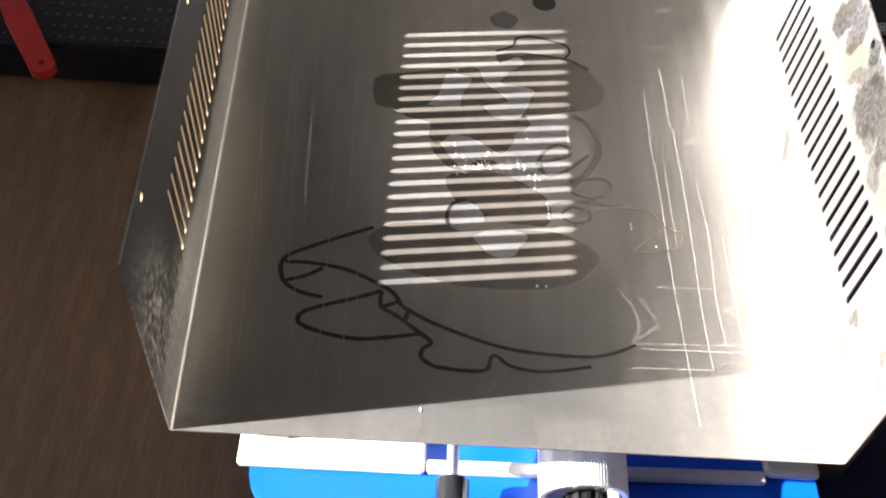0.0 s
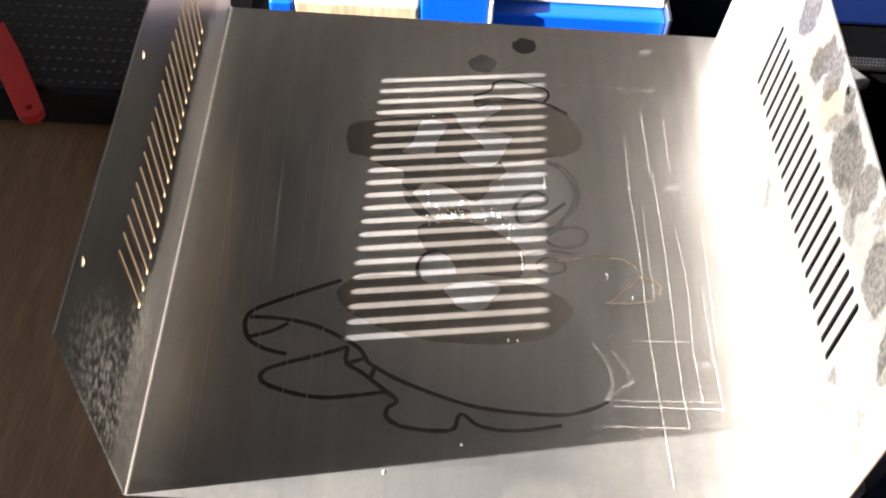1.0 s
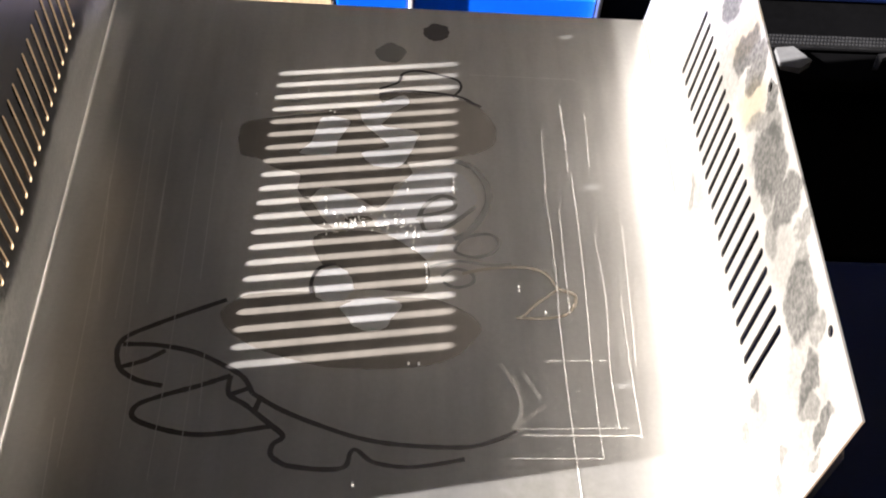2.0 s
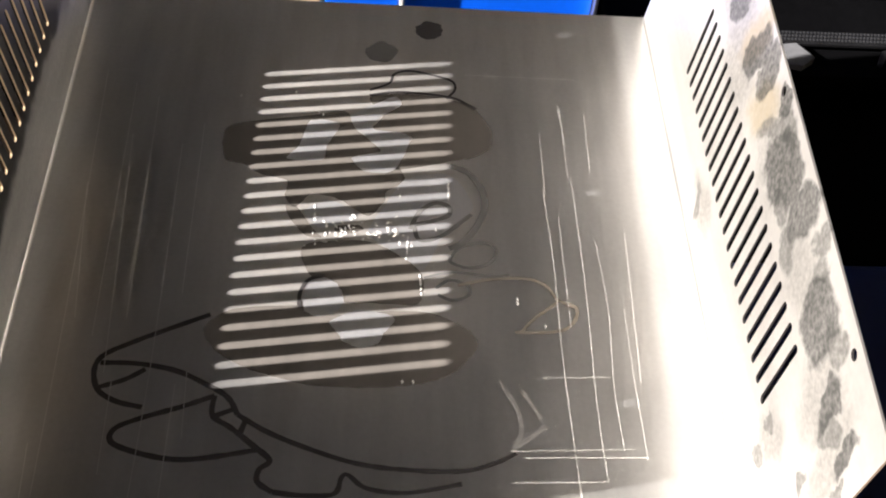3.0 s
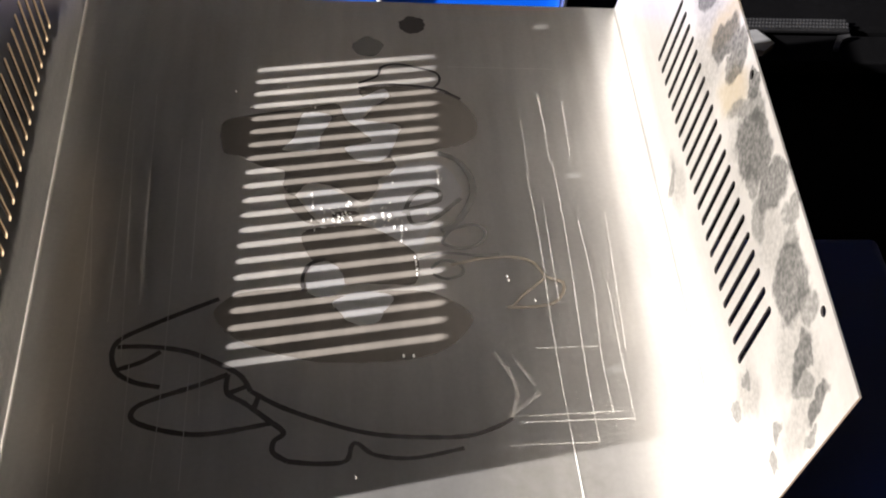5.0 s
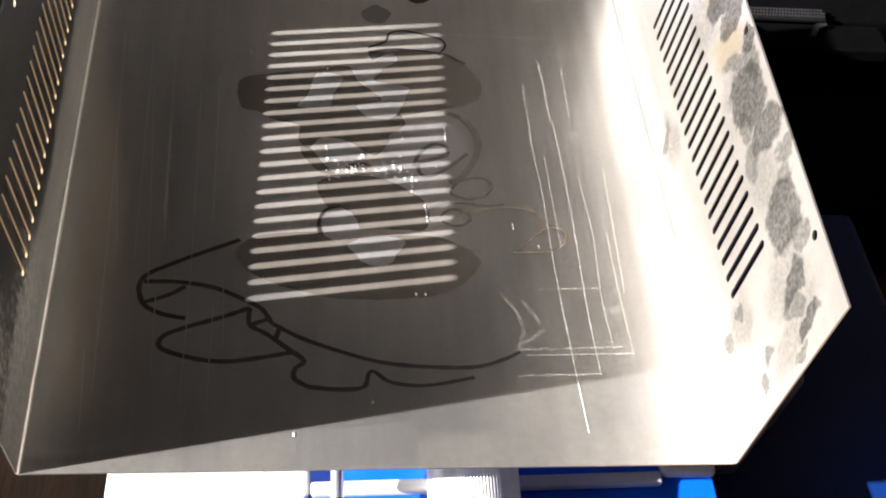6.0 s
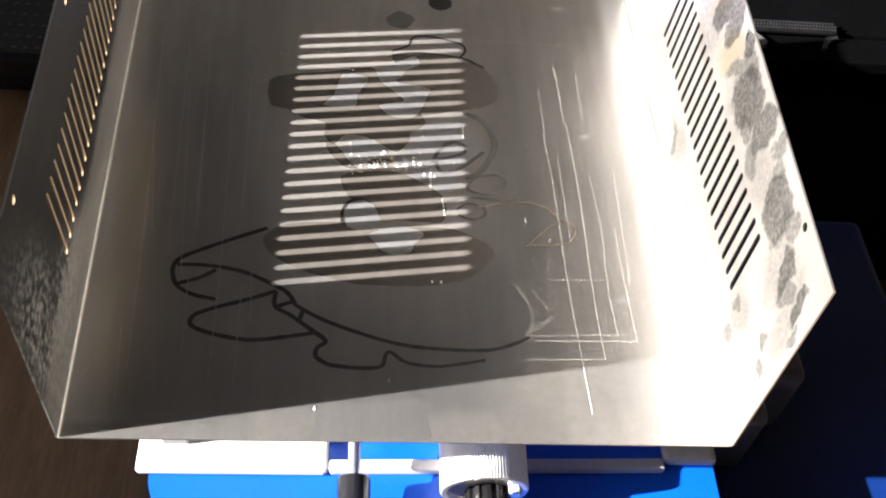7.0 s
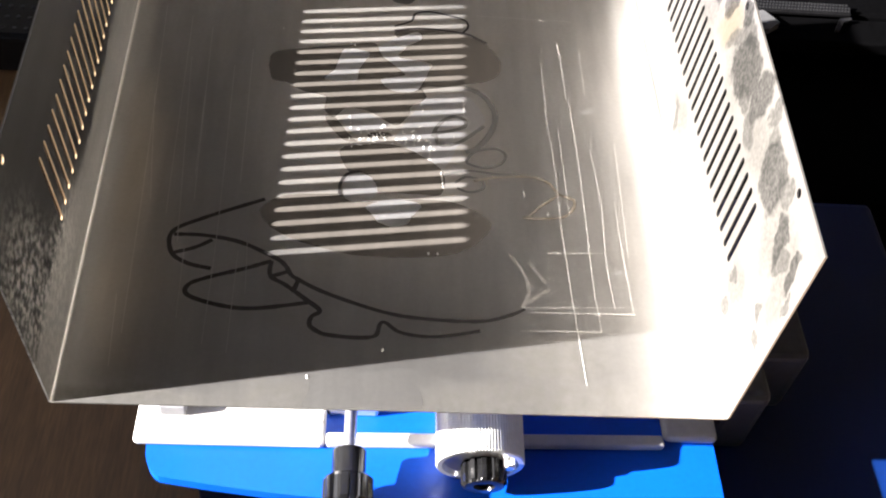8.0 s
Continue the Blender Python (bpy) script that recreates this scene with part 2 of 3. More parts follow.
def slot_loop(u, v0, v1, width, lean=0.0, n=6):
    r = width / 2
    low = [(u - r * math.cos(math.pi * i / n), v0 + r - r * math.sin(math.pi * i / n)) for i in range(n + 1)]
    high = [(u + r * math.cos(math.pi * i / n), v1 - r + r * math.sin(math.pi * i / n)) for i in range(n + 1)]
    return [(p + lean * (q - v0), q) for p, q in low + high]


def ring_loop(u, v, r, n=14):
    return [(u + r * math.cos(2 * math.pi * i / n), v + r * math.sin(2 * math.pi * i / n)) for i in range(n)]


def spline(points, per=8):
    """A smooth line through the points."""
    pts = [points[0], *points, points[-1]]
    out = []
    for a, b, c, d in zip(pts, pts[1:], pts[2:], pts[3:]):
        for i in range(per):
            t = i / per
            out.append(tuple(0.5 * (2 * q + (r - p) * t + (2 * p - 5 * q + 4 * r - s) * t * t + (3 * q - p - 3 * r + s) * t ** 3) for p, q, r, s in zip(a, b, c, d)))
    return out + [points[-1]]


def stroke(bm, points, width, z, taper=0.0):
    """A flat drawn line of that width on the sheet, rough at its edges."""
    line = spline(points)
    pairs = []
    for i, (x, y) in enumerate(line):
        a, b = line[max(0, i - 1)], line[min(len(line) - 1, i + 1)]
        d = Vector((b[0] - a[0], b[1] - a[1])).normalized()
        f = i / (len(line) - 1)
        w = width / 2 * (1 - taper * f) * (1 + 0.25 * noise.noise((x * 300, y * 300, 0)))
        pairs.append((bm.verts.new((x - d.y * w, y + d.x * w, z)), bm.verts.new((x + d.y * w, y - d.x * w, z))))
    for (a, b), (c, d) in zip(pairs, pairs[1:]):
        bm.faces.new((a, b, d, c))
    return bm


def shape(bm, loop, z, ragged=0.0006):
    """A flat area on the sheet inside a smooth closed line, uneven at its rim."""
    n, vs = len(loop), []
    for k in range(n):
        a, b, c, d = (Vector(loop[(k + i) % n]) for i in (-1, 0, 1, 2))
        for i in range(6):
            t = i / 6
            q = 0.5 * (2 * b + (c - a) * 0.8 * t + (6 * (c - b) - 0.8 * (2 * (c - a) + (d - b)) ) * t * t + (4 * (b - c) + 0.8 * ((c - a) + (d - b))) * t ** 3)
            q += Vector((noise.noise((q.x * 420, q.y * 420, 1.0)), noise.noise((q.x * 420, q.y * 420, 7.0)))) * ragged
            vs.append(bm.verts.new((q.x, q.y, z)))
    bm.faces.new(vs)
    return bm


def blot(bm, u, v, ru, rv, turn, place, seed, ragged=0.3, n=40):
    """A stain with an uneven outline, flat on the sheet."""
    c, s = math.cos(radians(turn)), math.sin(radians(turn))
    vs = []
    for i in range(n):
        a = 2 * math.pi * i / n
        k = 1 + ragged * noise.noise((2.2 * math.cos(a), 2.2 * math.sin(a), seed * 3.7)) + 0.25 * ragged * noise.noise((8 * math.cos(a), 8 * math.sin(a), seed))
        p, q = ru * k * math.cos(a), rv * k * math.sin(a)
        vs.append(bm.verts.new(place(u + p * c - q * s, v + p * s + q * c)))
    bm.faces.new(vs)
    return bm


# ---- room, added out of view around the desk ----
RX0, RX1, RY0, RY1, RZ0, RZ1 = -1.7, 2.3, -2.2, 2.4, -1.05, 1.65
SILL, HEAD, WY0, WY1 = 0.63, 1.50, -1.5, 1.3
tagged(part("floor", box(bmesh.new(), RX0, RX1, RY0, RY1, RZ0 - 0.1, RZ0), M_FLOOR), "plain dull floor of the workshop", "floor", kind="structure")
tagged(part("ceiling", box(bmesh.new(), RX0, RX1, RY0, RY1, RZ1, RZ1 + 0.1), M_CEIL), "plain ceiling out of view, darkened to dim reflections", "ceiling", kind="structure")
for name, b in (("wall_north", (RX0, RX1, RY1, RY1 + 0.12)), ("wall_south", (RX0, RX1, RY0 - 0.12, RY0)), ("wall_east", (RX1, RX1 + 0.12, RY0, RY1))):
    tagged(part(name, box(bmesh.new(), *b, RZ0, RZ1), M_BACK if name == "wall_north" else M_WALL), "plain plastered workshop wall, out of view", "wall", kind="structure")
rect = lambda a, b, c, d: [(a, c), (b, c), (b, d), (a, d)]
bm = pierced(bmesh.new(), rect(RY0, RY1, RZ0, RZ1), [rect(WY0, WY1, SILL, HEAD)], lambda u, v, w: (RX0 - w, u, v), 0.14)
tagged(part("wall_west", bm, M_WALL), "plastered wall with a wide window opening", "wall", kind="structure")

# ---- desk ----
DESK = -0.25
desk = empty("desk", 0, 0, DESK)
tagged(desk, "brown wood-grain desk top under the blue machine", "desk")
part("desktop", box(bmesh.new(), -1.1, 1.5, -0.7, 1.3, -0.03, 0, 0.004), M_WOOD, desk)
for x in (-1.0, 1.4):
    for y in (-0.6, 1.2):
        part("leg", box(bmesh.new(), x - 0.03, x + 0.03, y - 0.03, y + 0.03, RZ0 - DESK, -0.03, 0.003), M_BLACK, desk)

# ---- sheet metal tray ----
W, D, H, T = 0.33, 0.365, 0.131, 0.0009
SLOTS, R, SKEW = 21, 0.0014, 0.031          # the far end of one side is sprung outwards
lean_out = lambda u, v: 0.035 * u * (v / H) ** 2          # the other side leans out towards its far top corner
tray = empty("sheet_metal_tray", 0, 0, 0)
tagged(tray, "folded galvanised sheet metal cover with slotted side walls", "metal tray")
bm = bmesh.new()
corners = [(R, 0), (W - R, 0), (W - R, D), (R - SKEW * D, D + 0.006)]
pierced(bm, corners, [], lambda u, v, w: (u, v, -w), T)
part("floor_panel", bm, M_TRAY_FLOOR, tray)
for side, first, pitch, low, high, rise, lean in ((0, 0.0782, 0.01022, 0.0418, 0.0893, 0.00024, -0.08), (1, 0.0675, 0.0100, 0.0425, 0.0860, 0.0, 0.0)):
    slots = [slot_loop(first + i * pitch, low + i * rise, high + i * rise, 0.0039, lean) for i in range(SLOTS)]
    holes = [ring_loop(y, 0.1245, 0.0023) for y in (0.040, 0.168, 0.296)]
    x, s, skew, deep = (0, -1, SKEW, D + 0.006) if side == 0 else (W, 1, 0.0, D)
    top = H if side else H + 0.0235 * deep          # one side stands a little higher towards its far end
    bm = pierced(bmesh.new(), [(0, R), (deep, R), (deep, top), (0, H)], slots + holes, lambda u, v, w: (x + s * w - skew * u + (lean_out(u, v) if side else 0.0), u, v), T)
    # the far side's sheet colour carries its shade
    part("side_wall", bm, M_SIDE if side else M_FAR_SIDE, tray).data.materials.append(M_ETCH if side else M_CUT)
    bm = bmesh.new()
    rows = []
    for y in (0, deep):
        arc = []
        for rad in (R, R + T):
            arc.append([bm.verts.new((x - skew * y - s * R + s * rad * math.sin(a), y, R - rad * math.cos(a))) for a in [math.pi / 2 * i / 6 for i in range(7)]])
        rows.append(arc)
    for k in range(2):
        for i in range(6):
            bm.faces.new((rows[0][k][i], rows[0][k][i + 1], rows[1][k][i + 1], rows[1][k][i]))
    for j in range(2):
        for i in range(6):
            bm.faces.new((rows[j][0][i], rows[j][0][i + 1], rows[j][1][i + 1], rows[j][1][i]))
    # fold colours hold the seam's shading on one side, the highlight on the other
    part("bend", bm, M_SEAM if side else M_BEND, tray)

# drawn lines and lasered areas on the tray's floor
flat = lambda u, v: (u, v, 0.00006)
LINES = (
    [(0.089, 0.1335), (0.057, 0.118), (0.0415, 0.1075), (0.0427, 0.0934), (0.052, 0.0862), (0.065, 0.083)],
    [(0.0425, 0.1056), (0.0585, 0.1056), (0.077, 0.1022), (0.093, 0.0947), (0.1025, 0.0886), (0.1077, 0.0801)],
    [(0.1077, 0.0801), (0.1216, 0.0718), (0.1397, 0.0642), (0.1606, 0.0575), (0.1812, 0.0547), (0.208, 0.0544), (0.223, 0.0586), (0.2323, 0.0634)],
    [(0.0437, 0.0927), (0.0551, 0.0971), (0.0634, 0.1027)],
    [(0.0964, 0.0895), (0.0821, 0.0835), (0.065, 0.0774), (0.0548, 0.072), (0.0555, 0.065), (0.0731, 0.0592), (0.0905, 0.0581), (0.1178, 0.0629)],
    [(0.0964, 0.0895), (0.0967, 0.0796), (0.1052, 0.0737), (0.1161, 0.065), (0.1239, 0.0581), (0.1198, 0.0537), (0.1196, 0.048), (0.1262, 0.0434)],
    [(0.1262, 0.0434), (0.1406, 0.0419), (0.1527, 0.0431), (0.1554, 0.0505), (0.1583, 0.0517), (0.1666, 0.0457), (0.184, 0.0439), (0.2076, 0.0483)],
    [(0.0968, 0.0789), (0.1065, 0.0831)],
    [(0.1098, 0.0713), (0.1117, 0.0777)],
)
for i, line in enumerate(LINES):
    part("drawn_line", stroke(bmesh.new(), line, 0.0026, 0.00012 + 0.00001 * i, 0.25 if i in (2, 6) else 0.0), M_ETCH, tray, "dark lasered outline")
def lasered(*loop):
    part("lasered_patch", shape(bmesh.new(), loop, 0.00004), M_LASER, tray, "dark brown lasered patch")


def frosted(*loop):
    part("frosted_patch", shape(bmesh.new(), loop, 0.00007), M_FROSTED, tray, "pale frosted patch")


def wiped(*loop):
    part("wiped_patch", shape(bmesh.new(), loop, 0.00005, 0.0003), M_CLEAN, tray, "slightly brighter wiped patch")


lasered((0.160, 0.285), (0.178, 0.289), (0.206, 0.286), (0.221, 0.277), (0.229, 0.262), (0.228, 0.249), (0.219, 0.241), (0.205, 0.237), (0.175, 0.230), (0.179, 0.243), (0.184, 0.255), (0.163, 0.260), (0.168, 0.271))
lasered((0.081, 0.252), (0.087, 0.261), (0.126, 0.269), (0.147, 0.273), (0.153, 0.260), (0.169, 0.244), (0.181, 0.224), (0.171, 0.214), (0.170, 0.207), (0.162, 0.197), (0.146, 0.208), (0.132, 0.211), (0.124, 0.202), (0.118, 0.209), (0.118, 0.220), (0.104, 0.224), (0.094, 0.231), (0.084, 0.234))
lasered((0.119, 0.203), (0.125, 0.202), (0.134, 0.188), (0.139, 0.182), (0.131, 0.183), (0.122, 0.194))
lasered((0.146, 0.190), (0.157, 0.191), (0.160, 0.188), (0.153, 0.185), (0.146, 0.186))
lasered((0.130, 0.177), (0.159, 0.181), (0.175, 0.175), (0.186, 0.167), (0.191, 0.157), (0.190, 0.146), (0.186, 0.1415), (0.164, 0.1425), (0.152, 0.1425), (0.147, 0.152), (0.134, 0.159))
lasered((0.087, 0.126), (0.099, 0.137), (0.131, 0.140), (0.152, 0.135), (0.175, 0.138), (0.195, 0.137), (0.211, 0.129), (0.217, 0.119), (0.205, 0.104), (0.187, 0.097), (0.161, 0.095), (0.138, 0.096), (0.118, 0.101), (0.105, 0.106), (0.093, 0.114))
frosted((0.128, 0.265), (0.144, 0.263), (0.138, 0.247), (0.136, 0.236), (0.117, 0.236), (0.123, 0.246))
frosted((0.151, 0.271), (0.174, 0.286), (0.178, 0.279), (0.167, 0.270), (0.163, 0.260), (0.183, 0.255), (0.175, 0.230), (0.160, 0.228), (0.152, 0.238), (0.167, 0.243), (0.160, 0.253), (0.153, 0.261))
frosted((0.129, 0.200), (0.143, 0.207), (0.157, 0.197), (0.150, 0.192), (0.137, 0.189))
frosted((0.181, 0.223), (0.202, 0.228), (0.212, 0.219), (0.217, 0.205), (0.210, 0.195), (0.200, 0.183), (0.191, 0.163), (0.184, 0.168), (0.173, 0.176), (0.162, 0.186), (0.171, 0.205))
frosted((0.132, 0.146), (0.134, 0.154), (0.142, 0.157), (0.149, 0.152), (0.152, 0.143), (0.148, 0.136), (0.139, 0.134), (0.133, 0.138))
frosted((0.146, 0.131), (0.160, 0.138), (0.177, 0.134), (0.172, 0.125), (0.169, 0.119), (0.160, 0.117), (0.153, 0.120), (0.150, 0.125))
wiped((0.1230, 0.018), (0.1490, 0.0215), (0.1750, 0.024), (0.1755, 0.013), (0.1760, 0.002), (0.1480, 0.0012), (0.1200, 0.001), (0.1215, 0.010))

# fainter drawn lines: width, surface, way
FAINT = (
    (0.0036, M_DULL, [(0.205, 0.234), (0.215, 0.229), (0.222, 0.217), (0.223, 0.204), (0.218, 0.191), (0.211, 0.181), (0.204, 0.177)]),
    (0.0026, M_DULL, [(0.184, 0.189), (0.189, 0.201), (0.197, 0.207), (0.204, 0.205), (0.204, 0.199), (0.196, 0.195), (0.186, 0.192)]),
    (0.0024, M_DULL, [(0.186, 0.191), (0.189, 0.182), (0.200, 0.185), (0.211, 0.195), (0.216, 0.200)]),
    (0.0018, M_DULL, [(0.205, 0.172), (0.210, 0.178), (0.222, 0.181), (0.228, 0.176), (0.224, 0.168), (0.214, 0.165), (0.205, 0.168), (0.205, 0.172)]),
    (0.0016, M_DULL, [(0.191, 0.158), (0.205, 0.162), (0.224, 0.160), (0.234, 0.161)]),
    (0.0018, M_DULL, [(0.197, 0.152), (0.204, 0.157), (0.213, 0.154), (0.213, 0.148), (0.205, 0.145), (0.198, 0.148)]),
    (0.0018, M_BROWN, [(0.208, 0.154), (0.224, 0.158), (0.242, 0.159), (0.252, 0.155), (0.258, 0.146), (0.267, 0.142)]),
    (0.0018, M_BROWN, [(0.258, 0.146), (0.266, 0.142), (0.265, 0.135), (0.259, 0.129), (0.247, 0.127), (0.235, 0.127)]),
    (0.0016, M_BROWN, [(0.238, 0.127), (0.245, 0.135), (0.251, 0.140), (0.258, 0.146)]),
    (0.0016, M_ETCH, [(0.160, 0.291), (0.171, 0.297), (0.174, 0.305), (0.184, 0.308), (0.200, 0.304), (0.208, 0.300), (0.209, 0.293), (0.204, 0.286)]),
    (0.0020, M_ETCH, [(0.160, 0.2865), (0.178, 0.2900), (0.206, 0.2870), (0.216, 0.2815), (0.221, 0.2780)]),
    (0.0020, M_ETCH, [(0.131, 0.138), (0.1305, 0.147), (0.134, 0.155), (0.142, 0.158)]),
)
for i, (wide, mat, line) in enumerate(FAINT):
    part("faint_line", stroke(bmesh.new(), line, wide, 0.00022 + 0.00001 * i), mat, tray, "faint brown lasered outline" if mat is M_BROWN else "faint grey lasered outline")
for i, (u, v, r) in enumerate(((0.1942, 0.3450, 0.0085), (0.1660, 0.3240, 0.0095))):
    part("oil_spot", blot(bmesh.new(), u, v, r, r * 0.95, 0, lambda a, b: (a, b, 0.0001), 30 + i, 0.2), M_DULL if i else M_ETCH, tray, "dark round oily spot")
PALE = ([(0.2256, 0.0997), (0.2332, 0.0864), (0.2349, 0.0743), (0.2307, 0.0639)], [(0.2465, 0.0770), (0.2395, 0.0713), (0.2309, 0.0650)], [(0.2363, 0.0951), (0.2413, 0.0862), (0.2446, 0.0805)])
for i, line in enumerate(PALE):
    part("pale_line", stroke(bmesh.new(), line, 0.0022, 0.00036 + 0.00001 * i), M_WORN, tray, "pale burnished arc")
SCRATCHES = (
    [(0.255, 0.219), (0.257, 0.171), (0.257, 0.123), (0.258, 0.080), (0.2605, 0.017)], [(0.271, 0.228), (0.272, 0.162), (0.271, 0.087), (0.272, 0.050)], [(0.229, 0.049), (0.272, 0.050)],
    [(0.280, 0.184), (0.282, 0.142), (0.280, 0.098), (0.281, 0.065)], [(0.290, 0.142), (0.290, 0.105), (0.291, 0.061)], [(0.235, 0.061), (0.291, 0.062)], [(0.247, 0.102), (0.279, 0.103)],
    [(0.2690, 0.2811), (0.2695, 0.2275)], [(0.2560, 0.2606), (0.2560, 0.2136)], [(0.2828, 0.2763), (0.2821, 0.2323)], [(0.2680, 0.2830), (0.2700, 0.2500)],
    [(0.0493, 0.0960), (0.0515, 0.0500)], [(0.0600, 0.2441), (0.0652, 0.1126), (0.0663, 0.0351)], [(0.0823, 0.1015), (0.0846, 0.0675)],
    [(0.0193, 0.0646), (0.0232, 0.0204)], [(0.0325, 0.2506), (0.0450, 0.1000)], [(0.0151, 0.2143), (0.0260, 0.1300)], [(0.0450, 0.2200), (0.0480, 0.1500)],
    [(0.2860, 0.0660), (0.2300, 0.0640)], [(0.2150, 0.3060), (0.2800, 0.3050)], [(0.0100, 0.3000), (0.0200, 0.1500), (0.0260, 0.0400)], [(0.0280, 0.2900), (0.0360, 0.1200)], [(0.0420, 0.2800), (0.0500, 0.1300)],
    [(0.0700, 0.2600), (0.0740, 0.1450)], [(0.0780, 0.0950), (0.0790, 0.0300)], [(0.2620, 0.2000), (0.2625, 0.1300)], [(0.2960, 0.1900), (0.2930, 0.1000)],
)
for i, line in enumerate(SCRATCHES):
    part("scratch", stroke(bmesh.new(), line, 0.00042 if i in (0, 1, 2, 5) else 0.0003, 0.0004 + 0.000008 * i), M_SCRATCH, tray, "fine bright scratch")
rng = random.Random(5)
bm = bmesh.new()


def bead(u, v, r, long=1.8, turn=0.0):
    bmesh.ops.create_icosphere(bm, subdivisions=1, radius=r, matrix=Matrix.Translation((u, v, 0.0003)) @ Matrix.Rotation(turn, 4, "Z") @ Matrix.Diagonal((1, long, 0.35, 1)))


for i in range(60):
    u = 0.159 + rng.gauss(0, 0.016)
    bead(u, 0.1855 + 0.06 * (u - 0.158) + rng.gauss(0, 0.0042), 0.0003 + 0.0005 * rng.random(), 1.2 + 2.2 * rng.random(), rng.choice((0.0, 0.0, 0.6, -0.8, 1.4)))
for (u0, v0), (u1, v1), n in (((0.204, 0.221), (0.204, 0.208), 6), ((0.183, 0.184), (0.182, 0.168), 6), ((0.189, 0.160), (0.190, 0.146), 5), ((0.177, 0.218), (0.180, 0.206), 2), ((0.134, 0.204), (0.135, 0.192), 4)):
    for i in range(n):
        f = (i + 0.4 * rng.random()) / n
        bead(u0 + f * (u1 - u0), v0 + f * (v1 - v0), 0.00055, 2.2)
for u, v in ((0.237, 0.1465), (0.2372, 0.144), (0.186, 0.0985), (0.181, 0.0985), (0.132, 0.2710), (0.1345, 0.2700), (0.120, 0.018), (0.157, 0.035), (0.25, 0.131), (0.0875, 0.283), (0.118, 0.287)):
    bead(u, v, 0.0007)
tagged(part("melted_bead_scatter", bm, M_BEAD, tray), "tiny bright melted beads", kind="stuff")

# ---- machine ----
machine = empty("marking_machine", 0, 0, DESK)
tagged(machine, "blue painted bench machine with a white work plate", "machine")


def low(bm):
    bmesh.ops.translate(bm, verts=bm.verts, vec=(0, 0, -DESK))
    return bm


SLAB, PLATE = -0.1065, -0.1000
front = [(0.024 + 0.013 * (1 - math.cos(a)), 0.034 - 0.020 * math.sin(a)) for a in [math.pi / 2 * i / 6 for i in range(7)]]
front += [(0.06, 0.0105), (0.10, 0.0055), (0.16, 0.0), (0.22, -0.003), (0.30, -0.004), (0.362, -0.004)]
outline = front + [(0.362, 0.42), (0.024, 0.42)]
part("base_cover", low(pierced(bmesh.new(), outline, [], lambda u, v, w: (u, v, SLAB - w), 0.008)), M_BLUE, machine)
# body under the cover: navy holds the shade below the overhang
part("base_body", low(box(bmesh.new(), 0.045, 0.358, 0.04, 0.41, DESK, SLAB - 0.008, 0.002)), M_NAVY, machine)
# shelf in the darkened blue, shade included in its colour
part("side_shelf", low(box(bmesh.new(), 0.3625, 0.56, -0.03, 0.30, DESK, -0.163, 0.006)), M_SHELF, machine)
bm = box(bmesh.new(), 0.1274, 0.330, 0.0325, 0.0405, SLAB, PLATE, 0.002)
for q in bm.verts:
    q.co.y += 0.016 * (q.co.x - 0.0185)          # the rail stands a little askew
part("front_rail", low(bm), M_PLATE, machine)
part("work_plate", low(box(bmesh.new(), 0.0165, 0.127, 0.0335, 0.32, SLAB, PLATE, 0.003)), M_PLATE, machine)
part("work_plate", low(box(bmesh.new(), 0.3304, 0.3640, 0.0425, 0.32, SLAB, PLATE, 0.004)), M_PLATE, machine)
part("stop_block", low(box(bmesh.new(), 0.030, 0.046, 0.0500, 0.075, PLATE, PLATE + 0.010, 0.0015)), M_GREY, machine)
part("pad", low(box(bmesh.new(), 0.100, 0.1255, 0.0475, 0.075, PLATE, PLATE + 0.0015, 0.0005)), M_PLATE, machine)
part("bracket", low(box(bmesh.new(), 0.128, 0.158, 0.0560, 0.085, SLAB, -0.070, 0.002)), M_ALU, machine)
part("riser", low(box(bmesh.new(), 0.10, 0.26, 0.16, 0.30, SLAB, -T - 0.0004, 0.002)), M_GREY, machine)
ahead = lambda x, y, z: Matrix.Translation((x, y, z)) @ Matrix.Rotation(radians(97), 4, "X")   # local z runs towards the front
rod = part("clamp_rod", low(lathe(bmesh.new(), [(-0.06, 0.0036), (0.0, 0.0036)], ahead(0.1418, 0.0205, -0.0830), 20)), M_STEEL, machine, "bright steel screw rod")
part("collar", low(lathe(bmesh.new(), [(-0.001, 0.0085), (0, 0.0095), (0.0150, 0.0095), (0.0160, 0.0085)], ahead(0.1418, 0.0205, -0.0830), 32)), M_BLACK, rod)
part("knob_head", low(lathe(bmesh.new(), [(0.0150, 0.0120), (0.0165, 0.0140, 1), (0.0290, 0.0140, 1), (0.0310, 0.0120)], ahead(0.1418, 0.0205, -0.0830), 64, 8, 0.0022)), M_BLACK, rod, "black lobed plastic knob")
dial = part("dial", low(lathe(bmesh.new(), [(-0.055, 0.0238), (-0.054, 0.0250, 1), (-0.001, 0.0250, 1), (0.0, 0.0242), (0.0, 0.0215), (-0.003, 0.0205)], ahead(0.2150, 0.0120, -0.0800), 360, 90, 0.0003)), M_ALU, machine, "satin fluted aluminium dial")
part("dial_knob", low(lathe(bmesh.new(), [(-0.004, 0.0120), (-0.003, 0.0130, 1), (0.0085, 0.0130, 1), (0.010, 0.0110), (0.010, 0.0060), (0.008, 0.0055)], ahead(0.2175, 0.0120, -0.0850), 96, 12, 0.0016)), M_BLACK, dial, "black ribbed plastic knob")
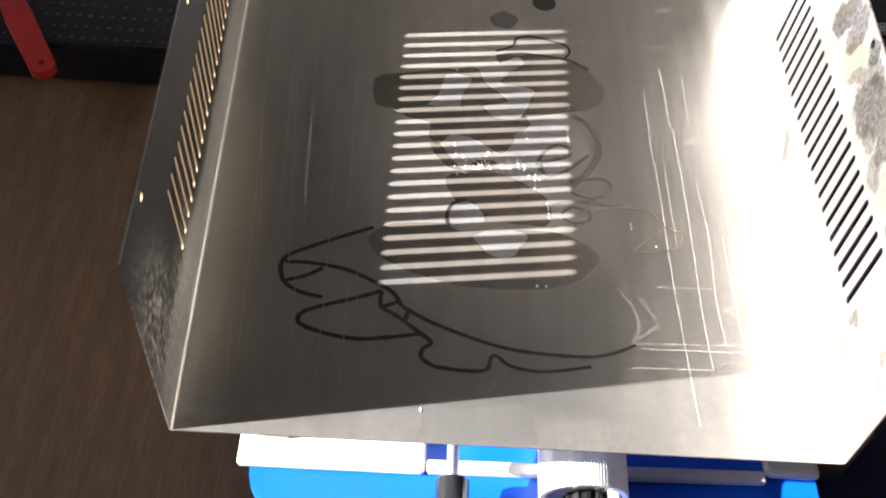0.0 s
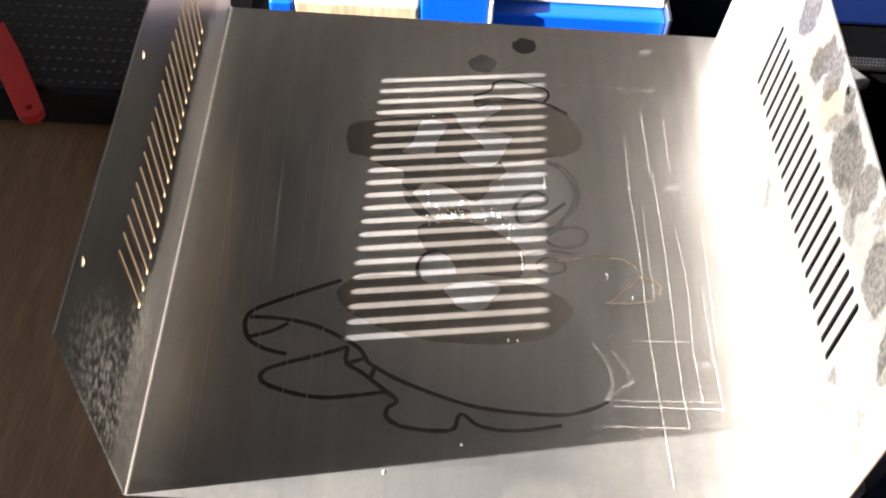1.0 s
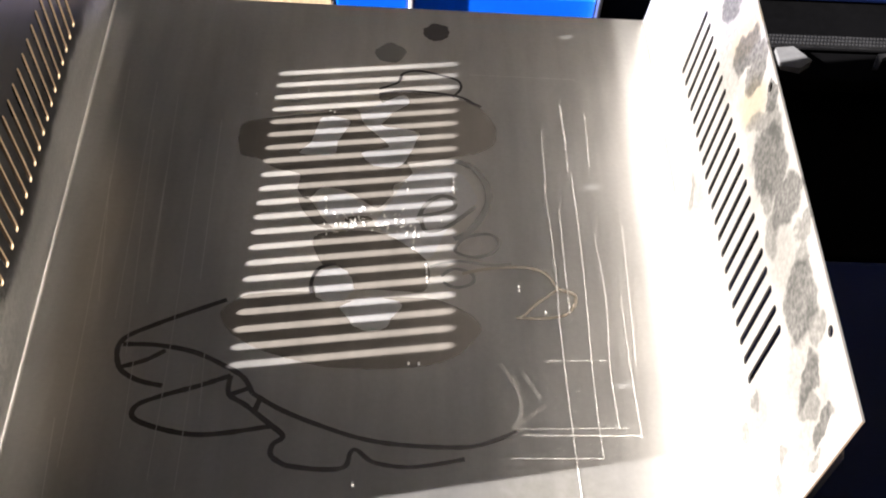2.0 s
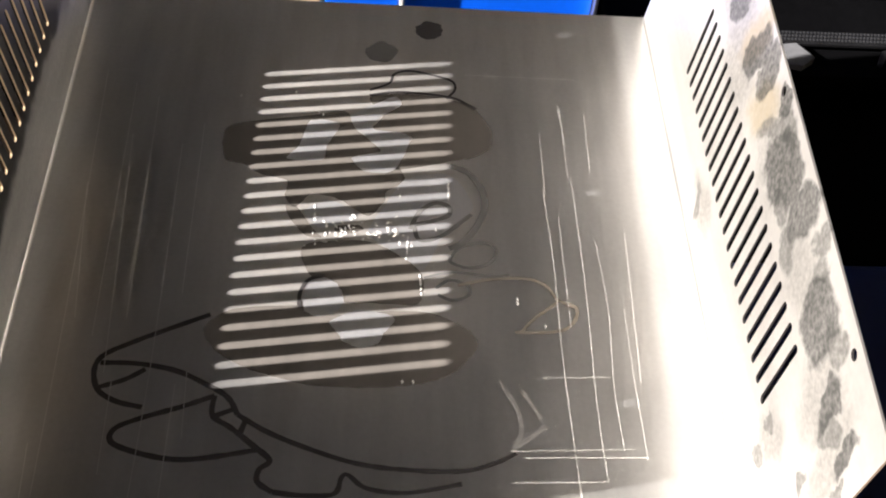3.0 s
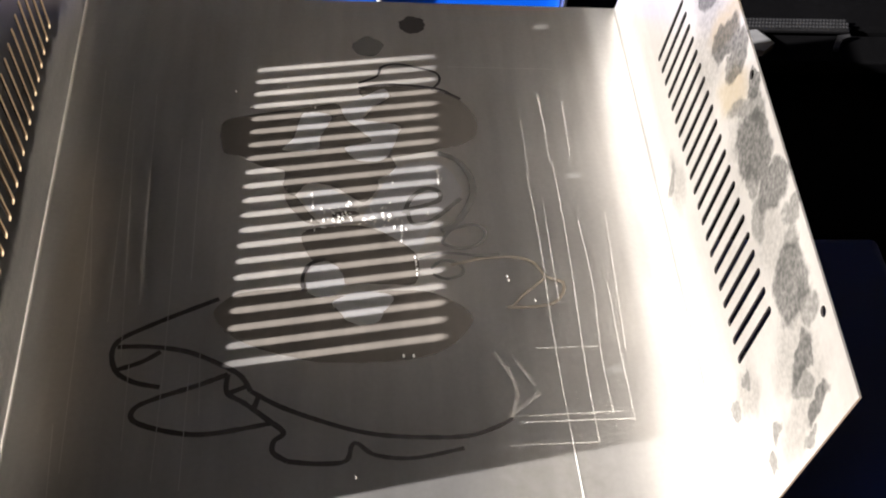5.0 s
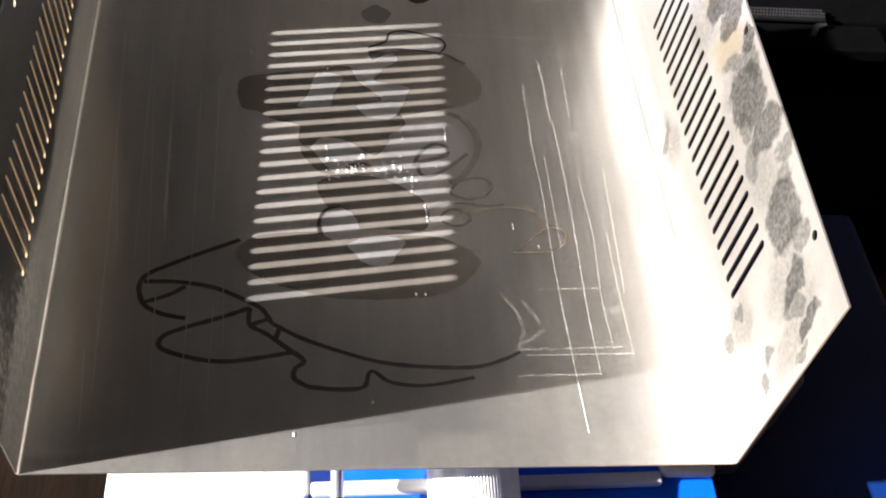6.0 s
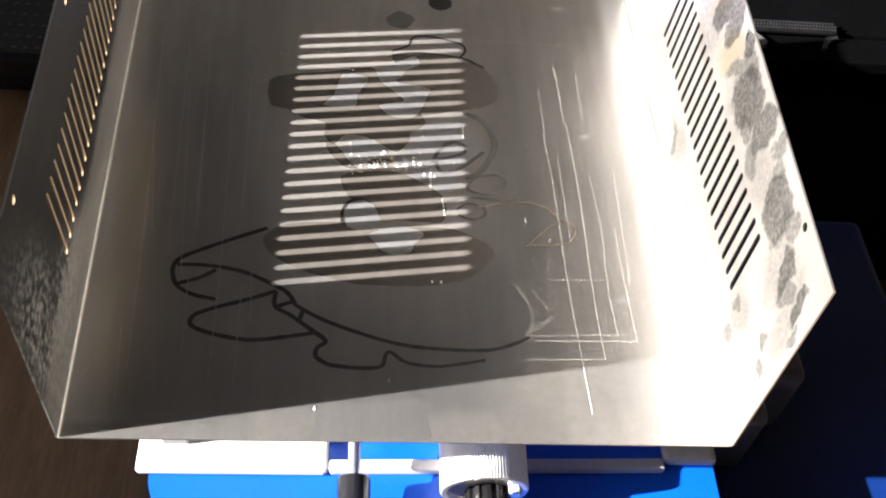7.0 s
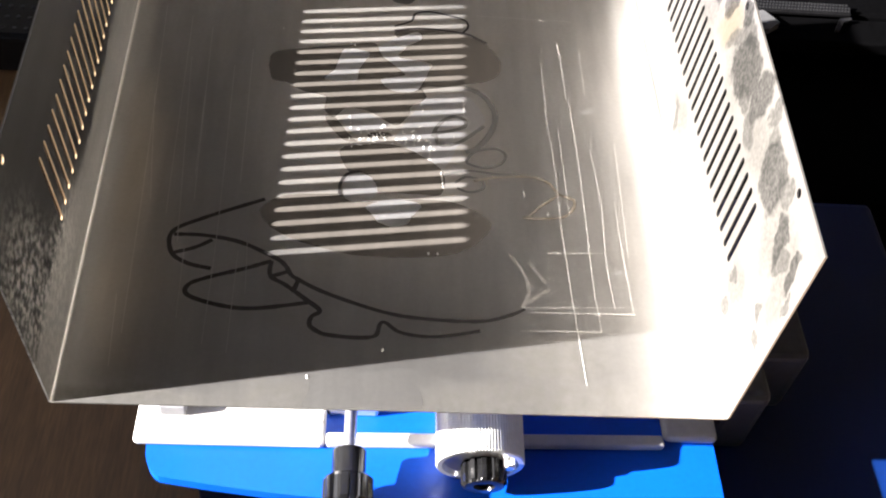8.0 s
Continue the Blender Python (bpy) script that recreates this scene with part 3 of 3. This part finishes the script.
part("dial_screw", low(lathe(bmesh.new(), [(-0.004, 0.0036), (0.002, 0.0036), (0.003, 0.003)], ahead(0.2310, 0.0120, -0.0770), 20)), M_STEEL, dial)
for x0, x1, y0, y1 in ((0.385, 0.437, 0.102, 0.16), (0.375, 0.404, 0.070, 0.098)):
    part("side_clamp", low(box(bmesh.new(), x0, x1, y0, y1, -0.163, PLATE + 0.003, 0.006)), M_WEDGE, machine)

# ---- behind the tray ----
cabinet = empty("blue_power_box", 0.22, 0.60, DESK)
tagged(cabinet, "blue painted metal power box with a white lid", "power box")


def at(bm, ob):
    bmesh.ops.translate(bm, verts=bm.verts, vec=-ob.location)
    return bm


part("side_panel", at(box(bmesh.new(), 0.118, 0.176, 0.500, 0.70, DESK, -0.070, 0.002), cabinet), M_BLUE, cabinet)
part("edge_strip", at(box(bmesh.new(), 0.1765, 0.1800, 0.497, 0.70, DESK, -0.078, 0.001), cabinet), M_PLATE, cabinet)
part("front_panel", at(box(bmesh.new(), 0.1805, 0.3290, 0.505, 0.70, DESK, -0.094, 0.002), cabinet), M_BLUE, cabinet)
part("lid", at(box(bmesh.new(), 0.1805, 0.3290, 0.522, 0.70, -0.0935, -0.078, 0.002), cabinet), M_PLATE, cabinet)
part("edge_strip", at(box(bmesh.new(), 0.3295, 0.3325, 0.497, 0.70, DESK, -0.086, 0.001), cabinet), M_STEEL, cabinet)

board = empty("wooden_board", 0.06, 0.53, DESK)
tagged(board, "pale wooden board with brown grain standing on the desk", "board")
part("panel", at(box(bmesh.new(), 0.010, 0.1165, 0.500, 0.60, DESK, -0.088, 0.003), board), M_TAN, board)
strip = empty("blue_strip", 0.0, 0.53, DESK)
tagged(strip, "narrow blue painted metal upright beside the board", "upright")
part("post", at(box(bmesh.new(), -0.012, 0.009, 0.500, 0.56, DESK, -0.09, 0.003), strip), M_BLUE, strip)

case = empty("black_case", 0.62, 0.60, DESK)
tagged(case, "black equipment case with a perforated metal vent strip", "case")
part("body", at(box(bmesh.new(), 0.336, 1.05, 0.480, 0.80, DESK, -0.112, 0.006), case), M_MATT, case)
# added near-black block that keeps the desk behind the shelf from showing
part("front_filler", at(box(bmesh.new(), 0.366, 1.05, 0.301, 0.4795, DESK, -0.165, 0.006), case), M_MATT, case)
part("vent_frame", at(box(bmesh.new(), 0.440, 0.570, 0.474, 0.488, -0.1115, -0.108, 0.001), case), M_BLACK, case)
bm = bmesh.new()
for i in range(44):
    for k in range(3):
        x, y = 0.4425 + 0.0029 * i + 0.0014 * (k % 2), 0.4765 + 0.0042 * k
        box(bm, x, x + 0.0016, y, y + 0.0024, -0.1079, -0.1068)
part("vent_mesh", at(bm, case), M_DIM, case, "small grey perforated vent")
part("rear_panel", at(box(bmesh.new(), 0.40, 1.0, 0.535, 0.79, -0.1115, -0.06, 0.006), case), M_NAVY, case, "dark blue rear panel")
part("ledge", at(box(bmesh.new(), 0.40, 0.62, 0.440, 0.4735, -0.125, -0.112, 0.002), case), M_MATT, case)
wedge = empty("grey_wedge", 0.486, 0.46, -0.112)
tagged(wedge, "pale grey plastic wedge lying on the black case", "wedge")
loop = [(-0.012, 0.012), (0.002, 0.012), (0.0125, -0.006), (0.002, -0.014), (-0.012, -0.010)]
part("body", pierced(bmesh.new(), loop, [], lambda u, v, w: (u, v, w * (0.5 + 18 * (u + 0.012))), 0.008), M_WEDGE, wedge)
clip = empty("metal_clip", 0.556, 0.462, -0.112)
tagged(clip, "small bent metal clip lying on the black case", "clip")
part("body", pierced(bmesh.new(), [(-0.006, -0.008), (-0.002, -0.009), (0.004, 0.002), (0.012, 0.005), (0.012, 0.008), (0.001, 0.006)], [], lambda u, v, w: (u, v, w * (1 + 30 * (v + 0.009))), 0.003), M_DIM, clip)

# ---- on the desk beside the machine ----
keys = empty("black_perforated_box", -0.3, 0.62, DESK)
tagged(keys, "black plastic box with rows of small dots", "box")
part("body", at(box(bmesh.new(), -0.75, -0.06, 0.500, 0.80, DESK, DESK + 0.045, 0.006), keys), M_BLACK, keys)
bm = bmesh.new()
for i in range(34):
    for k in range(9):
        lathe(bm, [(0, 0.0022), (0.0012, 0.0016)], Matrix.Translation((-0.42 + 0.0105 * i, 0.513 + 0.016 * k, DESK + 0.0448)), 8)
part("dots", at(bm, keys), M_DIM, keys, "rows of small grey studs")
handle = empty("red_handle", -0.233, 0.464, DESK + 0.0454)
tagged(handle, "red plastic handle with a hole lying on the black box", "handle")
loop = [(0.0115 * math.cos(a), 0.0115 * math.sin(a)) for a in [math.pi + math.pi * i / 10 for i in range(11)]] + [(0.0130, 0.08), (0.0100, 0.135), (-0.0100, 0.135), (-0.0130, 0.08)]
tilt = Matrix.Rotation(radians(31), 3, "Z")
part("body", pierced(bmesh.new(), loop, [ring_loop(0, 0.002, 0.0034)], lambda u, v, w: tilt @ Vector((u, v, w)), 0.009), M_RED, handle)
